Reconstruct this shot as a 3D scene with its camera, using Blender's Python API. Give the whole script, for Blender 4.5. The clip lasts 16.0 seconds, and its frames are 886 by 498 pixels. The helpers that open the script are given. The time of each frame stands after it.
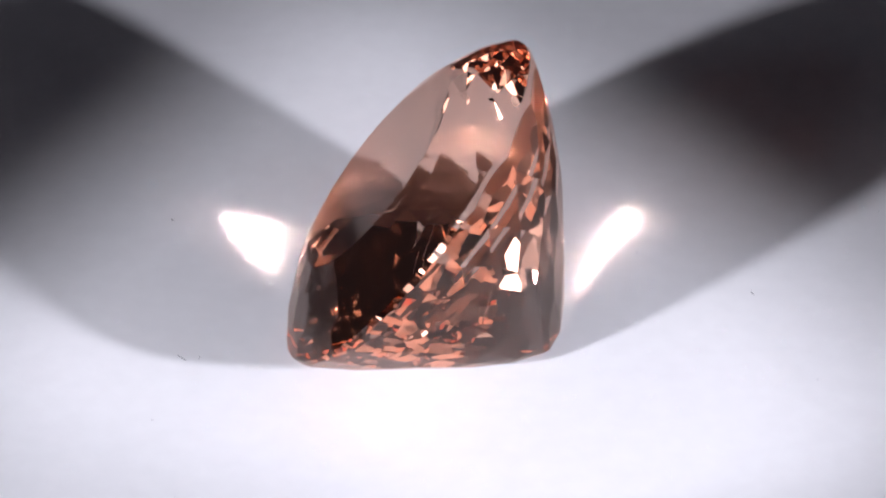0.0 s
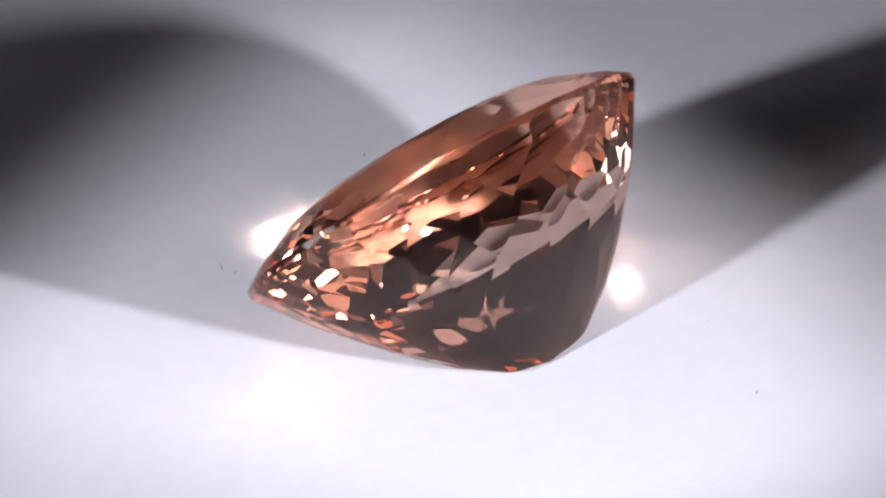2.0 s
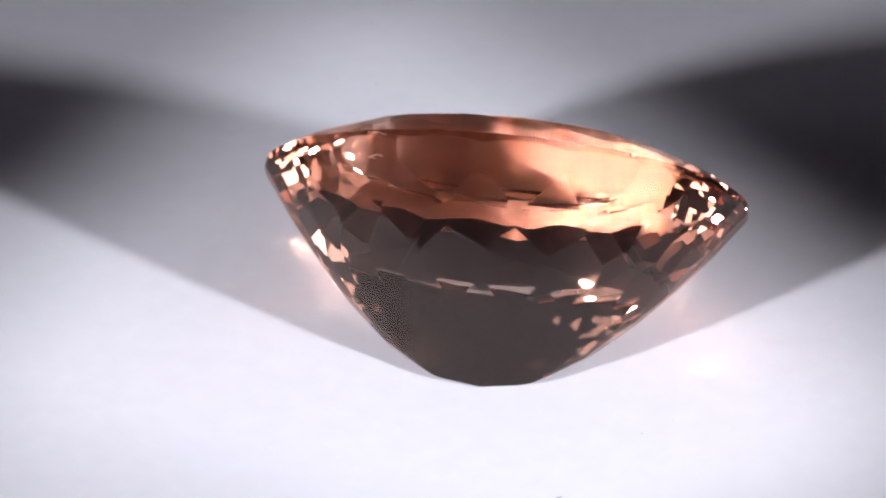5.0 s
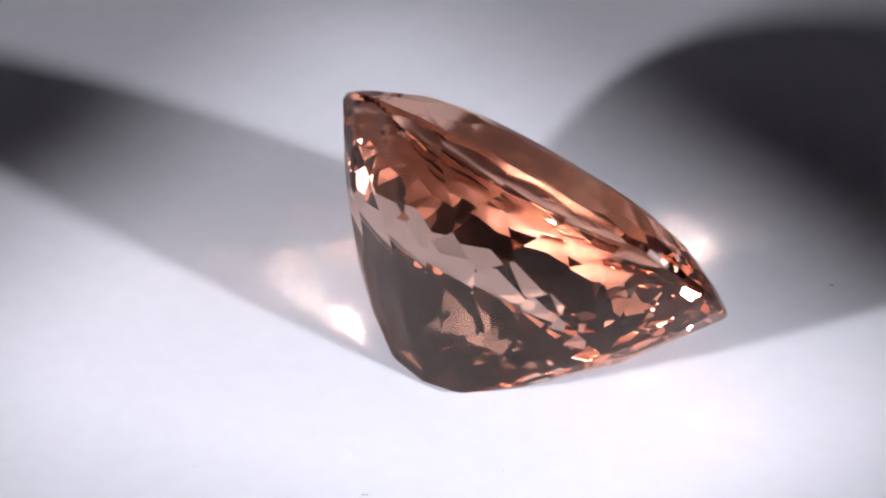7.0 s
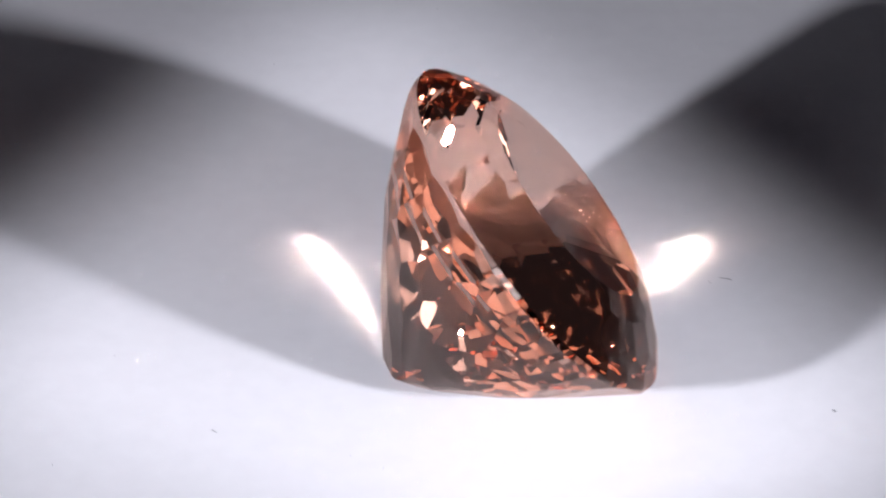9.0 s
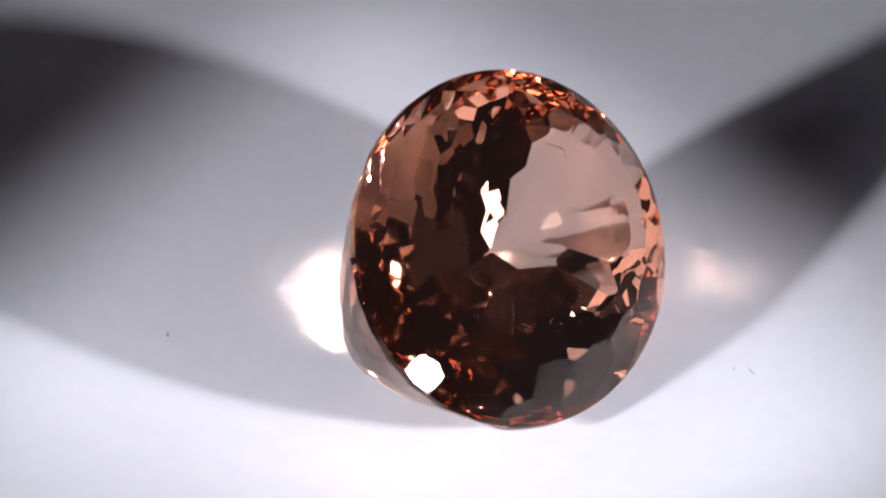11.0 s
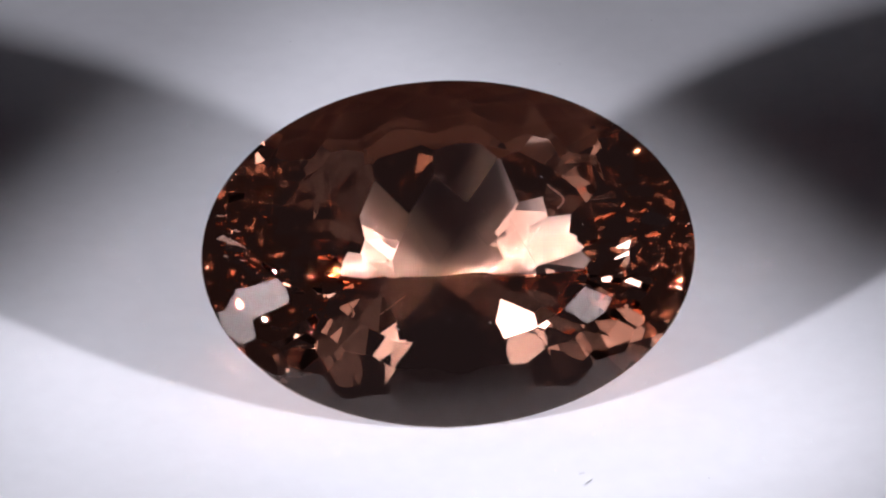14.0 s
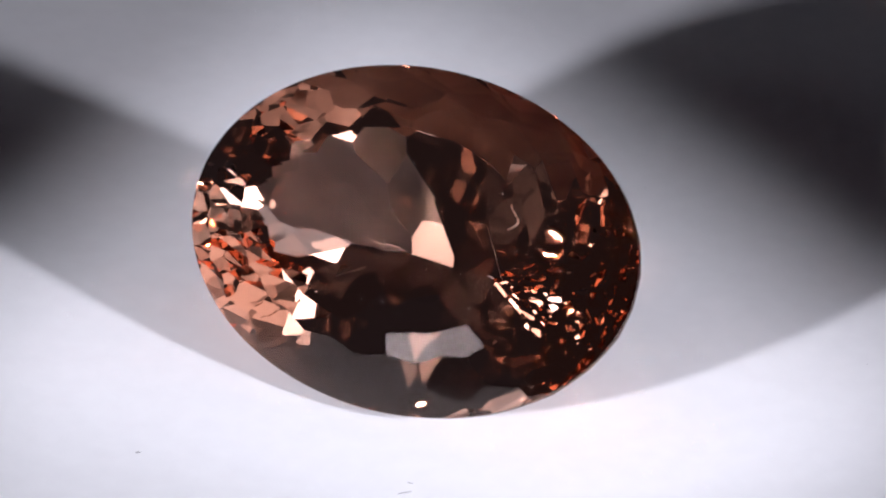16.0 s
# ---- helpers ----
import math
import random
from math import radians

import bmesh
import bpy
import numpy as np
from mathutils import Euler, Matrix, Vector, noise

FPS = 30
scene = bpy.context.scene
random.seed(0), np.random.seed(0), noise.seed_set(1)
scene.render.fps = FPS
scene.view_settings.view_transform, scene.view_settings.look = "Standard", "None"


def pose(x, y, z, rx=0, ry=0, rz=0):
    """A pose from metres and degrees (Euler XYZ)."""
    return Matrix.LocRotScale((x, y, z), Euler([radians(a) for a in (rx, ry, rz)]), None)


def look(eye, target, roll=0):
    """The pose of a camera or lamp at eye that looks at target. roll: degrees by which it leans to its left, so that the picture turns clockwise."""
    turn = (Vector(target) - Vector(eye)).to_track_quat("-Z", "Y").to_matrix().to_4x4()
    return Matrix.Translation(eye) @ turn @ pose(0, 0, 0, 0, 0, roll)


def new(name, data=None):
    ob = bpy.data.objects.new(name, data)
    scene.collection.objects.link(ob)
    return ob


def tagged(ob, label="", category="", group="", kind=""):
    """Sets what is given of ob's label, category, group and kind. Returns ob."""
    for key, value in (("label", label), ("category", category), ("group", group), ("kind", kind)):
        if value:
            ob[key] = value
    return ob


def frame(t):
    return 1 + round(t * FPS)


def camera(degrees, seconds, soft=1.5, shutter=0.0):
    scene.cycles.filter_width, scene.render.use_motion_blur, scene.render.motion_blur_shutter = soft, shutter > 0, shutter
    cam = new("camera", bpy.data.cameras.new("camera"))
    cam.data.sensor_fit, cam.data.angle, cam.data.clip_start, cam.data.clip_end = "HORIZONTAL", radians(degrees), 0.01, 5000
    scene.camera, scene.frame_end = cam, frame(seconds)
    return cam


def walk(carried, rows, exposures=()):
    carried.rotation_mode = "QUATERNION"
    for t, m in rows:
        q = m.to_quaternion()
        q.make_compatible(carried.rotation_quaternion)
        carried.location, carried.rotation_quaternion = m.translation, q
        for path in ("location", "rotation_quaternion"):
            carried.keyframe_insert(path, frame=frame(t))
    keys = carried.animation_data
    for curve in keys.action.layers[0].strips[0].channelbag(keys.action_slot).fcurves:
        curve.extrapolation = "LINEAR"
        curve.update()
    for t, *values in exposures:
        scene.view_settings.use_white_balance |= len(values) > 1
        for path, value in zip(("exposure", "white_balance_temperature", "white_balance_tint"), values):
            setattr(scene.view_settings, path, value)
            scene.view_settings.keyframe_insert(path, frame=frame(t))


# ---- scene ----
# ---- camera: stands still, a long lens above the turntable ----
M = 0.001  # the plan below is in millimetres
TARGET = (-1.027 * M, 0.0, 4.369 * M)
ELEV, DIST, ROLL = radians(30.94), 268.1 * M, 0.0
EYE = (TARGET[0], -DIST * math.cos(ELEV), TARGET[2] + DIST * math.sin(ELEV))
cam = camera(7.708, 16.0, soft=2.3)
walk(cam, [(0.0, look(EYE, TARGET, ROLL)), (16.0, look(EYE, TARGET, ROLL))], exposures=[(0.0, 0.0), (16.0, 0.0)])

# ---- light: a dark room and two lamps at the sides, each a narrow beam and seven added fill lights ----
world = bpy.data.worlds.new("dark_room")
scene.world = world
world.use_nodes = True
world.node_tree.nodes["Background"].inputs[0].default_value = (0.9, 0.82, 1.12, 1)
world.node_tree.nodes["Background"].inputs[1].default_value = 0.014


HEAD, RING, LENS = 30, 19, 9.5        # an assumed lamp front: its radius, that of the ring of lenses, and of a lens
BEAM, GLOW = 15, 0.000055             # an added fill light: angle and watts


def spot(name, azimuth, elevation, distance, watts, cone, radius, aim=(0, 0, 3)):
    a, e = radians(azimuth), radians(elevation)
    at = Vector((math.sin(a) * math.cos(e), -math.cos(a) * math.cos(e), math.sin(e))) * distance * M
    lamp = bpy.data.lights.new(name, "SPOT")
    lamp.energy, lamp.spot_size, lamp.spot_blend, lamp.shadow_soft_size = watts, radians(cone), 0.25, radius * M
    lamp.color = (0.955, 0.945, 1.092)
    ob = new(name, lamp)
    ob.matrix_basis = look(at, Vector(aim) * M)
    # seven small lights added round the source, turned to brighten the stone's facets
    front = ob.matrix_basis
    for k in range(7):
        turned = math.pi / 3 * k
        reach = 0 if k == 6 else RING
        facet_fill = bpy.data.lights.new("facet_fill", "AREA")
        facet_fill.shape, facet_fill.size, facet_fill.spread = "DISK", 2 * LENS * M, radians(BEAM)
        facet_fill.energy, facet_fill.color = GLOW, lamp.color
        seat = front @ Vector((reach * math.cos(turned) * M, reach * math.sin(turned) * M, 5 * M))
        new("facet_fill", facet_fill).matrix_basis = look(seat, Vector((-1.0, -1.5, 5.0)) * M)
    return ob


spots = [spot("spot_lamp", 46.81, 20.82, 132, 0.95, 15.8, 5.0, (-15.3, 14.0, 0)),
         spot("spot_lamp", -41.87, 20.3, 133.6, 0.97, 18.6, 5.0, (12.0, 15.0, 0))]


# light bent by the stone reaches the card at full strength
scene.cycles.sample_clamp_indirect = 0.0
scene.cycles.blur_glossy = 0.0
scene.cycles.max_bounces, scene.cycles.transmission_bounces, scene.cycles.glossy_bounces = 20, 20, 12


# ---- materials ----
def material(name):
    m = bpy.data.materials.new(name)
    m.use_nodes = True
    n = m.node_tree.nodes
    return m, n, m.node_tree.links, n["Principled BSDF"], n["Material Output"]


def gem_material(name, tint):
    m, n, l, p, out = material(name)
    n.remove(p)
    g = n.new("ShaderNodeBsdfGlass")
    g.inputs["Color"].default_value = (*tint, 1)
    g.inputs["Roughness"].default_value = 0.0
    g.inputs["IOR"].default_value = 1.56
    l.new(g.outputs[0], out.inputs[0])
    return m


GEM = gem_material("peach_gem", (1.0, 0.840, 0.760))


def white_card():
    m, n, l, p, out = material("white_card")
    noise_a = n.new("ShaderNodeTexNoise")
    noise_a.inputs["Scale"].default_value = 900
    ramp = n.new("ShaderNodeMapRange")
    ramp.inputs["To Min"].default_value, ramp.inputs["To Max"].default_value = 0.76, 0.82
    co = n.new("ShaderNodeTexCoord")
    l.new(co.outputs["Object"], noise_a.inputs["Vector"])
    l.new(noise_a.outputs["Fac"], ramp.inputs["Value"])
    mix = n.new("ShaderNodeCombineColor")
    for i in range(3):
        l.new(ramp.outputs["Result"], mix.inputs[i])
    l.new(mix.outputs[0], p.inputs["Base Color"])
    p.inputs["Roughness"].default_value = 0.9
    p.inputs["Specular IOR Level"].default_value = 0.12
    return m


def plain(name, colour, rough=0.7):
    m, n, l, p, out = material(name)
    p.inputs["Base Color"].default_value = (*colour, 1)
    p.inputs["Roughness"].default_value = rough
    return m


CARD = white_card()
TABLE = plain("dark_table", (0.03, 0.03, 0.033))
BLACK = plain("black_lacquer", (0.02, 0.02, 0.022), 0.4)


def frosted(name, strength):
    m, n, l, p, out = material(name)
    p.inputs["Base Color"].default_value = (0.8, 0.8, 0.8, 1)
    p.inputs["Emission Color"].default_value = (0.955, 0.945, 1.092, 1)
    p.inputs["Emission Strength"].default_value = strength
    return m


# faint glow of the lenses added to the lamp fronts
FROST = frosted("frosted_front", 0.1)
LINT = plain("grey_lint", (0.2, 0.19, 0.2))


# ---- helpers of this scene ----
def part(name, bm, mat, parent=None, label=""):
    me = bpy.data.meshes.new(name)
    bm.to_mesh(me)
    bm.free()
    me.materials.append(mat)
    ob = new(name, me)
    ob.parent = parent
    return tagged(ob, label)


# ---- table and turntable ----
def lathe(profile, n=96):
    bm = bmesh.new()
    rings = [[bm.verts.new((r * M * math.cos(2 * math.pi * i / n), r * M * math.sin(2 * math.pi * i / n), z * M)) for i in range(n)]
             for r, z in profile]
    for a, b in zip(rings, rings[1:]):
        for i in range(n):
            bm.faces.new((a[i], a[(i + 1) % n], b[(i + 1) % n], b[i]))
    bm.faces.new(rings[-1])
    bm.faces.new(rings[0][::-1])
    return bm


ground = part("ground", lathe([(1500, -31), (1500, -30)]), TABLE)
tagged(ground, "dark matte tabletop under the turntable", "table", kind="structure")
turntable = new("turntable")
tagged(turntable, "round white matte turntable carrying the gemstone", "turntable")
part("platter", lathe([(108, -8), (110, -7), (110, -0.6), (109.4, 0)]), CARD, turntable)
part("base", lathe([(70, -30), (72, -29), (72, -8)]), TABLE, turntable, "dark round turntable base")


# ---- unseen bodies, assumed in form, for the two lamps whose beams light the stone ----
def tube(points, radius, sides=16):
    """A round bar of even thickness through points in metres."""
    bm = bmesh.new()
    rings = []
    for k, p in enumerate(points):
        way = (points[min(k + 1, len(points) - 1)] - points[max(k - 1, 0)]).normalized()
        side = way.cross(Vector((0.3, 0.2, 1))).normalized()
        up = way.cross(side)
        rings.append([bm.verts.new(p + (side * math.cos(a) + up * math.sin(a)) * radius * M) for a in (2 * math.pi * i / sides for i in range(sides))])
    for a, b in zip(rings, rings[1:]):
        for i in range(sides):
            bm.faces.new((a[i], a[(i + 1) % sides], b[(i + 1) % sides], b[i]))
    bm.faces.new(rings[0][::-1])
    bm.faces.new(rings[-1])
    return bm


def unseen_desk_lamp(source):
    """An unseen gooseneck lamp with the beam's source before an added plate of seven lenses."""
    lamp = new("unseen_desk_lamp")
    foot = source.location.copy()
    away = Vector((foot.x, foot.y, 0)).normalized()
    lamp.location = Vector((foot.x, foot.y, -0.030)) + away * 0.09
    tagged(lamp, "unseen black gooseneck desk lamp with seven added glowing frosted lenses", "lamp", "desk lamps beside the turntable")
    local = Matrix.Translation(-lamp.location) @ source.matrix_basis

    def piece(name, bm, mat, m=Matrix(), label=""):
        bm.transform(m)
        bmesh.ops.recalc_face_normals(bm, faces=bm.faces[:])
        ob = part(name, bm, mat, lamp, label)
        for p in ob.data.polygons:
            p.use_smooth = len(p.vertices) == 4
        return ob

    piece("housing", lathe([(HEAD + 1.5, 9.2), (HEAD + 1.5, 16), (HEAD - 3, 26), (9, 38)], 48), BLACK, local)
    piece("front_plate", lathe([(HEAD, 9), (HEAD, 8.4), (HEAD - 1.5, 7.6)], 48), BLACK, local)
    # added lens discs that seat the seven fill lights
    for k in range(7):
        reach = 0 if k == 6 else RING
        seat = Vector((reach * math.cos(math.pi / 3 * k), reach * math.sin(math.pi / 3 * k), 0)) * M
        piece("lens", lathe([(LENS, 7.5), (LENS, 6.9), (LENS - 1.5, 6.6)], 24), FROST, local @ Matrix.Translation(seat), "small round frosted lens, added to the unseen lamp")
    piece("base", lathe([(38, 0), (38, 6), (34, 10), (6, 12)], 48), BLACK)
    back = local @ Vector((0, 0, 36 * M))
    path = []
    for k in range(15):
        t = k / 14
        path.append(Vector((0, 0, 0.010)) * (1 - t) ** 3 + 3 * Vector((away.x * 0.01, away.y * 0.01, 0.09)) * t * (1 - t) ** 2
                    + 3 * (back + away * 0.05 + Vector((0, 0, 0.03))) * t * t * (1 - t) + back * t ** 3)
    piece("gooseneck", tube(path, 3.2), BLACK)
    return lamp


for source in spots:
    unseen_desk_lamp(source)

# ---- the gemstone: a solid cut by flat facets, as a cutter would ----
A, B = 10.0, 7.10          # half length and half width of the girdle
CROWN, PAV = 1.69, 8.3     # heights above and below the girdle
GIRDLE = 0.14              # half the girdle's thickness
KEEL, ROUND_X = 0.036, 0.583   # length of the culet line, fullness of the pavilion lengthwise
STEPS = ((0.0, 59.5), (0.20, 55), (0.41, 47), (0.60, 44.5), (0.80, 42))   # slopes of the rows across, from the girdle down
REST_STEPS = ((0.0, 54.4), (0.20, 52.1), (0.41, 48.3), (0.60, 46.6), (0.80, 44.6))   # the same for the flank on which it lies
TILT, LEAN, TWIST = 47.94, -2.48, -4.42
WAVER, WAVER_REST = 0.010, 0.024   # how far a facet leans from its ideal, and one of the flank on which it lies
GX, GY = -1.24, -2.51


def profile(u, steps):
    r = 1.0
    for (a, slope), (b, _) in zip(steps, steps[1:] + ((1.1, 0),)):
        r -= max(0.0, min(u, b) - a) * PAV / B / math.tan(radians(slope))
    return r


def across(u, side):
    """Half width at depth u, as a part of the girdle's; the flank on which the stone lies (side -1) is a little flatter."""
    w = 0.5 + 0.5 * max(-1.0, min(1.0, side / 0.4))
    return w * profile(u, STEPS) + (1 - w) * profile(u, REST_STEPS)


def pavilion_point(u, f):
    x = A * (KEEL + (1 - KEEL) * (1 - u) ** ROUND_X)
    return Vector((0.995 * x * math.cos(f), 0.995 * B * across(u, math.sin(f)) * math.sin(f), -GIRDLE - u * PAV))


def facing(turn, long, wide):
    """Where on an oval a facet touches that faces the direction turn, as an index wheel sets it."""
    return math.atan2(wide * math.sin(turn), long * math.cos(turn))


def pavilion_plane(u, turn):
    f = facing(turn, A * (KEEL + (1 - KEEL) * (1 - u) ** ROUND_X), B * across(u, math.sin(turn)))
    d = 1e-4
    p = pavilion_point(u, f)
    n = (pavilion_point(u, f + d) - pavilion_point(u, f - d)).cross(pavilion_point(u + d, f) - pavilion_point(u - d, f))
    n.normalize()
    return p, (n if n.dot(p + Vector((0, 0, 3))) > 0 else -n)


def culet_plane(turn):
    """One of the long facets that meet at the culet: steep across the stone, flat along it."""
    a, b = 1 / math.tan(radians(15)), 1 / math.tan(radians(38))
    f = facing(turn, a, b)
    return Vector((0, 0, -GIRDLE - PAV * 1.025)), Vector((math.cos(f) / a, math.sin(f) / b, -1)).normalized()


def crown_plane(f, angle, reach, height):
    """A crown facet that touches the oval of size reach at that height; angle: its slope across the stone."""
    p = Vector((A * reach * math.cos(f), B * reach * math.sin(f), GIRDLE + height))
    k = math.tan(angle) * B
    return p, Vector((k * math.cos(f) / A, k * math.sin(f) / B, 1)).normalized()


def cut(bm, co, no, kind):
    layer = bm.faces.layers.int["kind"]
    got = bmesh.ops.bisect_plane(bm, geom=bm.verts[:] + bm.edges[:] + bm.faces[:], dist=1e-6, plane_co=co, plane_no=no, clear_outer=True)
    rim = [e for e in got["geom_cut"] if isinstance(e, bmesh.types.BMEdge) and e.is_boundary]
    if len(rim) > 2:
        for face in bmesh.ops.edgenet_fill(bm, edges=rim)["faces"]:
            face[layer] = kind


def build_gem():
    bm = bmesh.new()
    layer = bm.faces.layers.int.new("kind")
    bmesh.ops.create_cube(bm, size=40)
    rnd = random.Random(1)
    full = 2 * math.pi
    cut(bm, Vector((0, 0, GIRDLE + CROWN)), Vector((0, 0, 1)), 1)
    for i in range(96):                                     # girdle
        f = full * i / 96
        cut(bm, Vector((A * math.cos(f), B * math.sin(f), 0)), Vector((math.cos(f) / A, math.sin(f) / B, 0)).normalized(), 3)
    for n, shift, u in ((24, 0.5, 0.10), (24, 0.0, 0.31), (24, 0.5, 0.52), (24, 0.0, 0.72), (24, 0.5, 0.88), (24, 0.0, None)):
        for i in range(n):
            turned = full * (i + shift + rnd.uniform(-0.03, 0.03)) / n
            if u is None:
                co, no = culet_plane(turned)
            else:
                co, no = pavilion_plane(u, turned)
            # the cutter's hand: each facet leans a little from its ideal
            no = (no + Vector((rnd.gauss(0, 1), rnd.gauss(0, 1), rnd.gauss(0, 1))) * (WAVER_REST if no.y < -0.2 and u is not None else WAVER)).normalized()
            cut(bm, co, no, 4)
    for n, shift, angle, reach, height in ((24, 0.0, 40, 1.0, 0.0), (48, 0.5, 46, 1.0, 0.0), (24, 0.5, 31, 0.88, 0.68), (24, 0.0, 18, 0.72, 1.37)):
        for i in range(n):
            f = facing(full * (i + shift + rnd.uniform(-0.02, 0.02)) / n, A, B)
            co, no = crown_plane(f, radians(angle), reach, height)
            cut(bm, co, no, 2)
    bmesh.ops.recalc_face_normals(bm, faces=bm.faces[:])
    return bm


gemstone = new("gemstone")
tagged(gemstone, "large oval faceted peach-orange gemstone lying tilted on its pavilion", "gemstone")
solid = build_gem()
turn = pose(0, 0, 0, 0, LEAN, 0) @ pose(0, 0, 0, TILT, 0, 0) @ pose(0, 0, 0, 0, 0, TWIST)
solid.transform(turn)
drop = -min(v.co.z for v in solid.verts)
solid.transform(Matrix.Translation((GX, GY, drop + 0.004)))
solid.transform(Matrix.Scale(M, 4))
for kind, name in ((1, "table_facet"), (2, "crown"), (3, "girdle"), (4, "pavilion")):
    piece = solid.copy()
    key = piece.faces.layers.int["kind"]
    bmesh.ops.delete(piece, geom=[f for f in piece.faces if f[key] != kind], context="FACES")
    part(name, piece, GEM, gemstone)
solid.free()
SET = Matrix.Translation((GX * M, GY * M, (drop + 0.004) * M)) @ turn      # from the stone's own axes to the turntable
FEATHER = plain("pale_feather", (0.75, 0.7, 0.66))


def strand(points, radius, sides=6):
    """A thin round thread through points in millimetres."""
    bm = bmesh.new()
    rings = []
    for k, p in enumerate(points):
        way = (Vector(points[min(k + 1, len(points) - 1)]) - Vector(points[max(k - 1, 0)])).normalized()
        side = way.orthogonal().normalized()
        up = way.cross(side)
        thin = radius * (0.45 + 0.55 * math.sin(math.pi * (k + 0.5) / len(points)))
        rings.append([bm.verts.new((Vector(p) + (side * math.cos(a) + up * math.sin(a)) * thin) * M)
                      for a in (2 * math.pi * i / sides for i in range(sides))])
    for a, b in zip(rings, rings[1:]):
        for i in range(sides):
            bm.faces.new((a[i], a[(i + 1) % sides], b[(i + 1) % sides], b[i]))
    bm.faces.new(rings[0][::-1])
    bm.faces.new(rings[-1])
    return bm


def inclusion(points, radius):
    bm = strand(points, radius)
    bm.transform(SET)
    part("inclusion", bm, FEATHER, gemstone, "pale feather inclusion inside the stone")


# a curled feather under the table, and two fine needles deeper in
inclusion([(4.35 + 0.30 * math.sin(k * 0.55), 1.35 + 0.13 * k, 1.0 - 0.03 * k + 0.05 * math.sin(k * 1.3)) for k in range(9)], 0.035)
inclusion([(2.6 + 0.10 * k, 1.5 - 0.17 * k, -2.2 - 0.12 * k + 0.02 * math.sin(k)) for k in range(12)], 0.006)
inclusion([(-2.9 + 0.14 * k, -2.3 + 0.10 * k, -1.6 - 0.05 * k) for k in range(9)], 0.006)


# ---- lint and dust on the card and on the stone ----
def fibre(points, radius, label):
    ob = part("lint_fibre", strand(points, radius, 5), LINT)
    return tagged(ob, label, "lint", "lint on the turntable")


rnd = random.Random(3)
lint = [
    fibre([(2.62 + 0.06 * k, -11.70 + 0.075 * k, 0.03 + 0.02 * math.sin(k)) for k in range(7)], 0.014, "short dark lint fibre lying on the white turntable"),
    fibre([(2.55 + 0.05 * k, -10.80 + 0.02 * k + 0.03 * math.sin(k), 0.03) for k in range(6)], 0.011, "short curled lint fibre lying on the white turntable"),
    fibre([(-5.15 + 0.05 * k, 11.25 + 0.03 * k, 0.03) for k in range(6)], 0.015, "tiny dark lint fibre lying on the white turntable"),
    fibre([(-8.15 + 0.04 * k, -13.60 + 0.03 * k, 0.04) for k in range(5)], 0.02, "tiny dark lint speck lying on the white turntable"),
]


def grains(name, places, size, mat):
    bm = bmesh.new()
    for p in places:
        r = size * rnd.uniform(0.5, 1.2)
        m = Matrix.Translation(Vector(p) * M) @ Euler([rnd.uniform(0, 6) for _ in range(3)]).to_matrix().to_4x4()
        bmesh.ops.create_icosphere(bm, subdivisions=1, radius=r * M, matrix=m @ Matrix.Diagonal((1, 0.7, 0.55, 1)))
    return part(name, bm, mat)


def on_card():
    while True:
        p = (rnd.uniform(-30, 30), rnd.uniform(-30, 30), 0.012)
        if math.hypot(p[0], p[1] + 2) > 11:
            return p


card_dust = grains("dust", [on_card() for _ in range(45)], 0.03, plain("grey_dust", (0.5, 0.49, 0.5)))
tagged(card_dust, "scattered fine grey dust on the white turntable", "dust", kind="stuff")


def on_table():
    f, r = rnd.uniform(0, 2 * math.pi), math.sqrt(rnd.random()) * 0.58
    return SET @ (Vector((A * r * math.cos(f), B * r * math.sin(f), GIRDLE + CROWN + 0.006)) * M) / M


stone_dust = grains("dust", [on_table() for _ in range(26)], 0.022, FEATHER)
tagged(stone_dust, "pale dust specks on the stone's flat table", "dust", kind="stuff")


# ---- what moves: the turntable and all on it, 18 degrees a second ----
def motions():
    rows = [(k * 0.25, pose(0, 0, 0, 0, 0, 5.46 - 18.09 * (k * 0.25 - 14.25))) for k in range(65)]
    for thing in (turntable, gemstone, card_dust, stone_dust, *lint):
        walk(thing, rows)


motions()
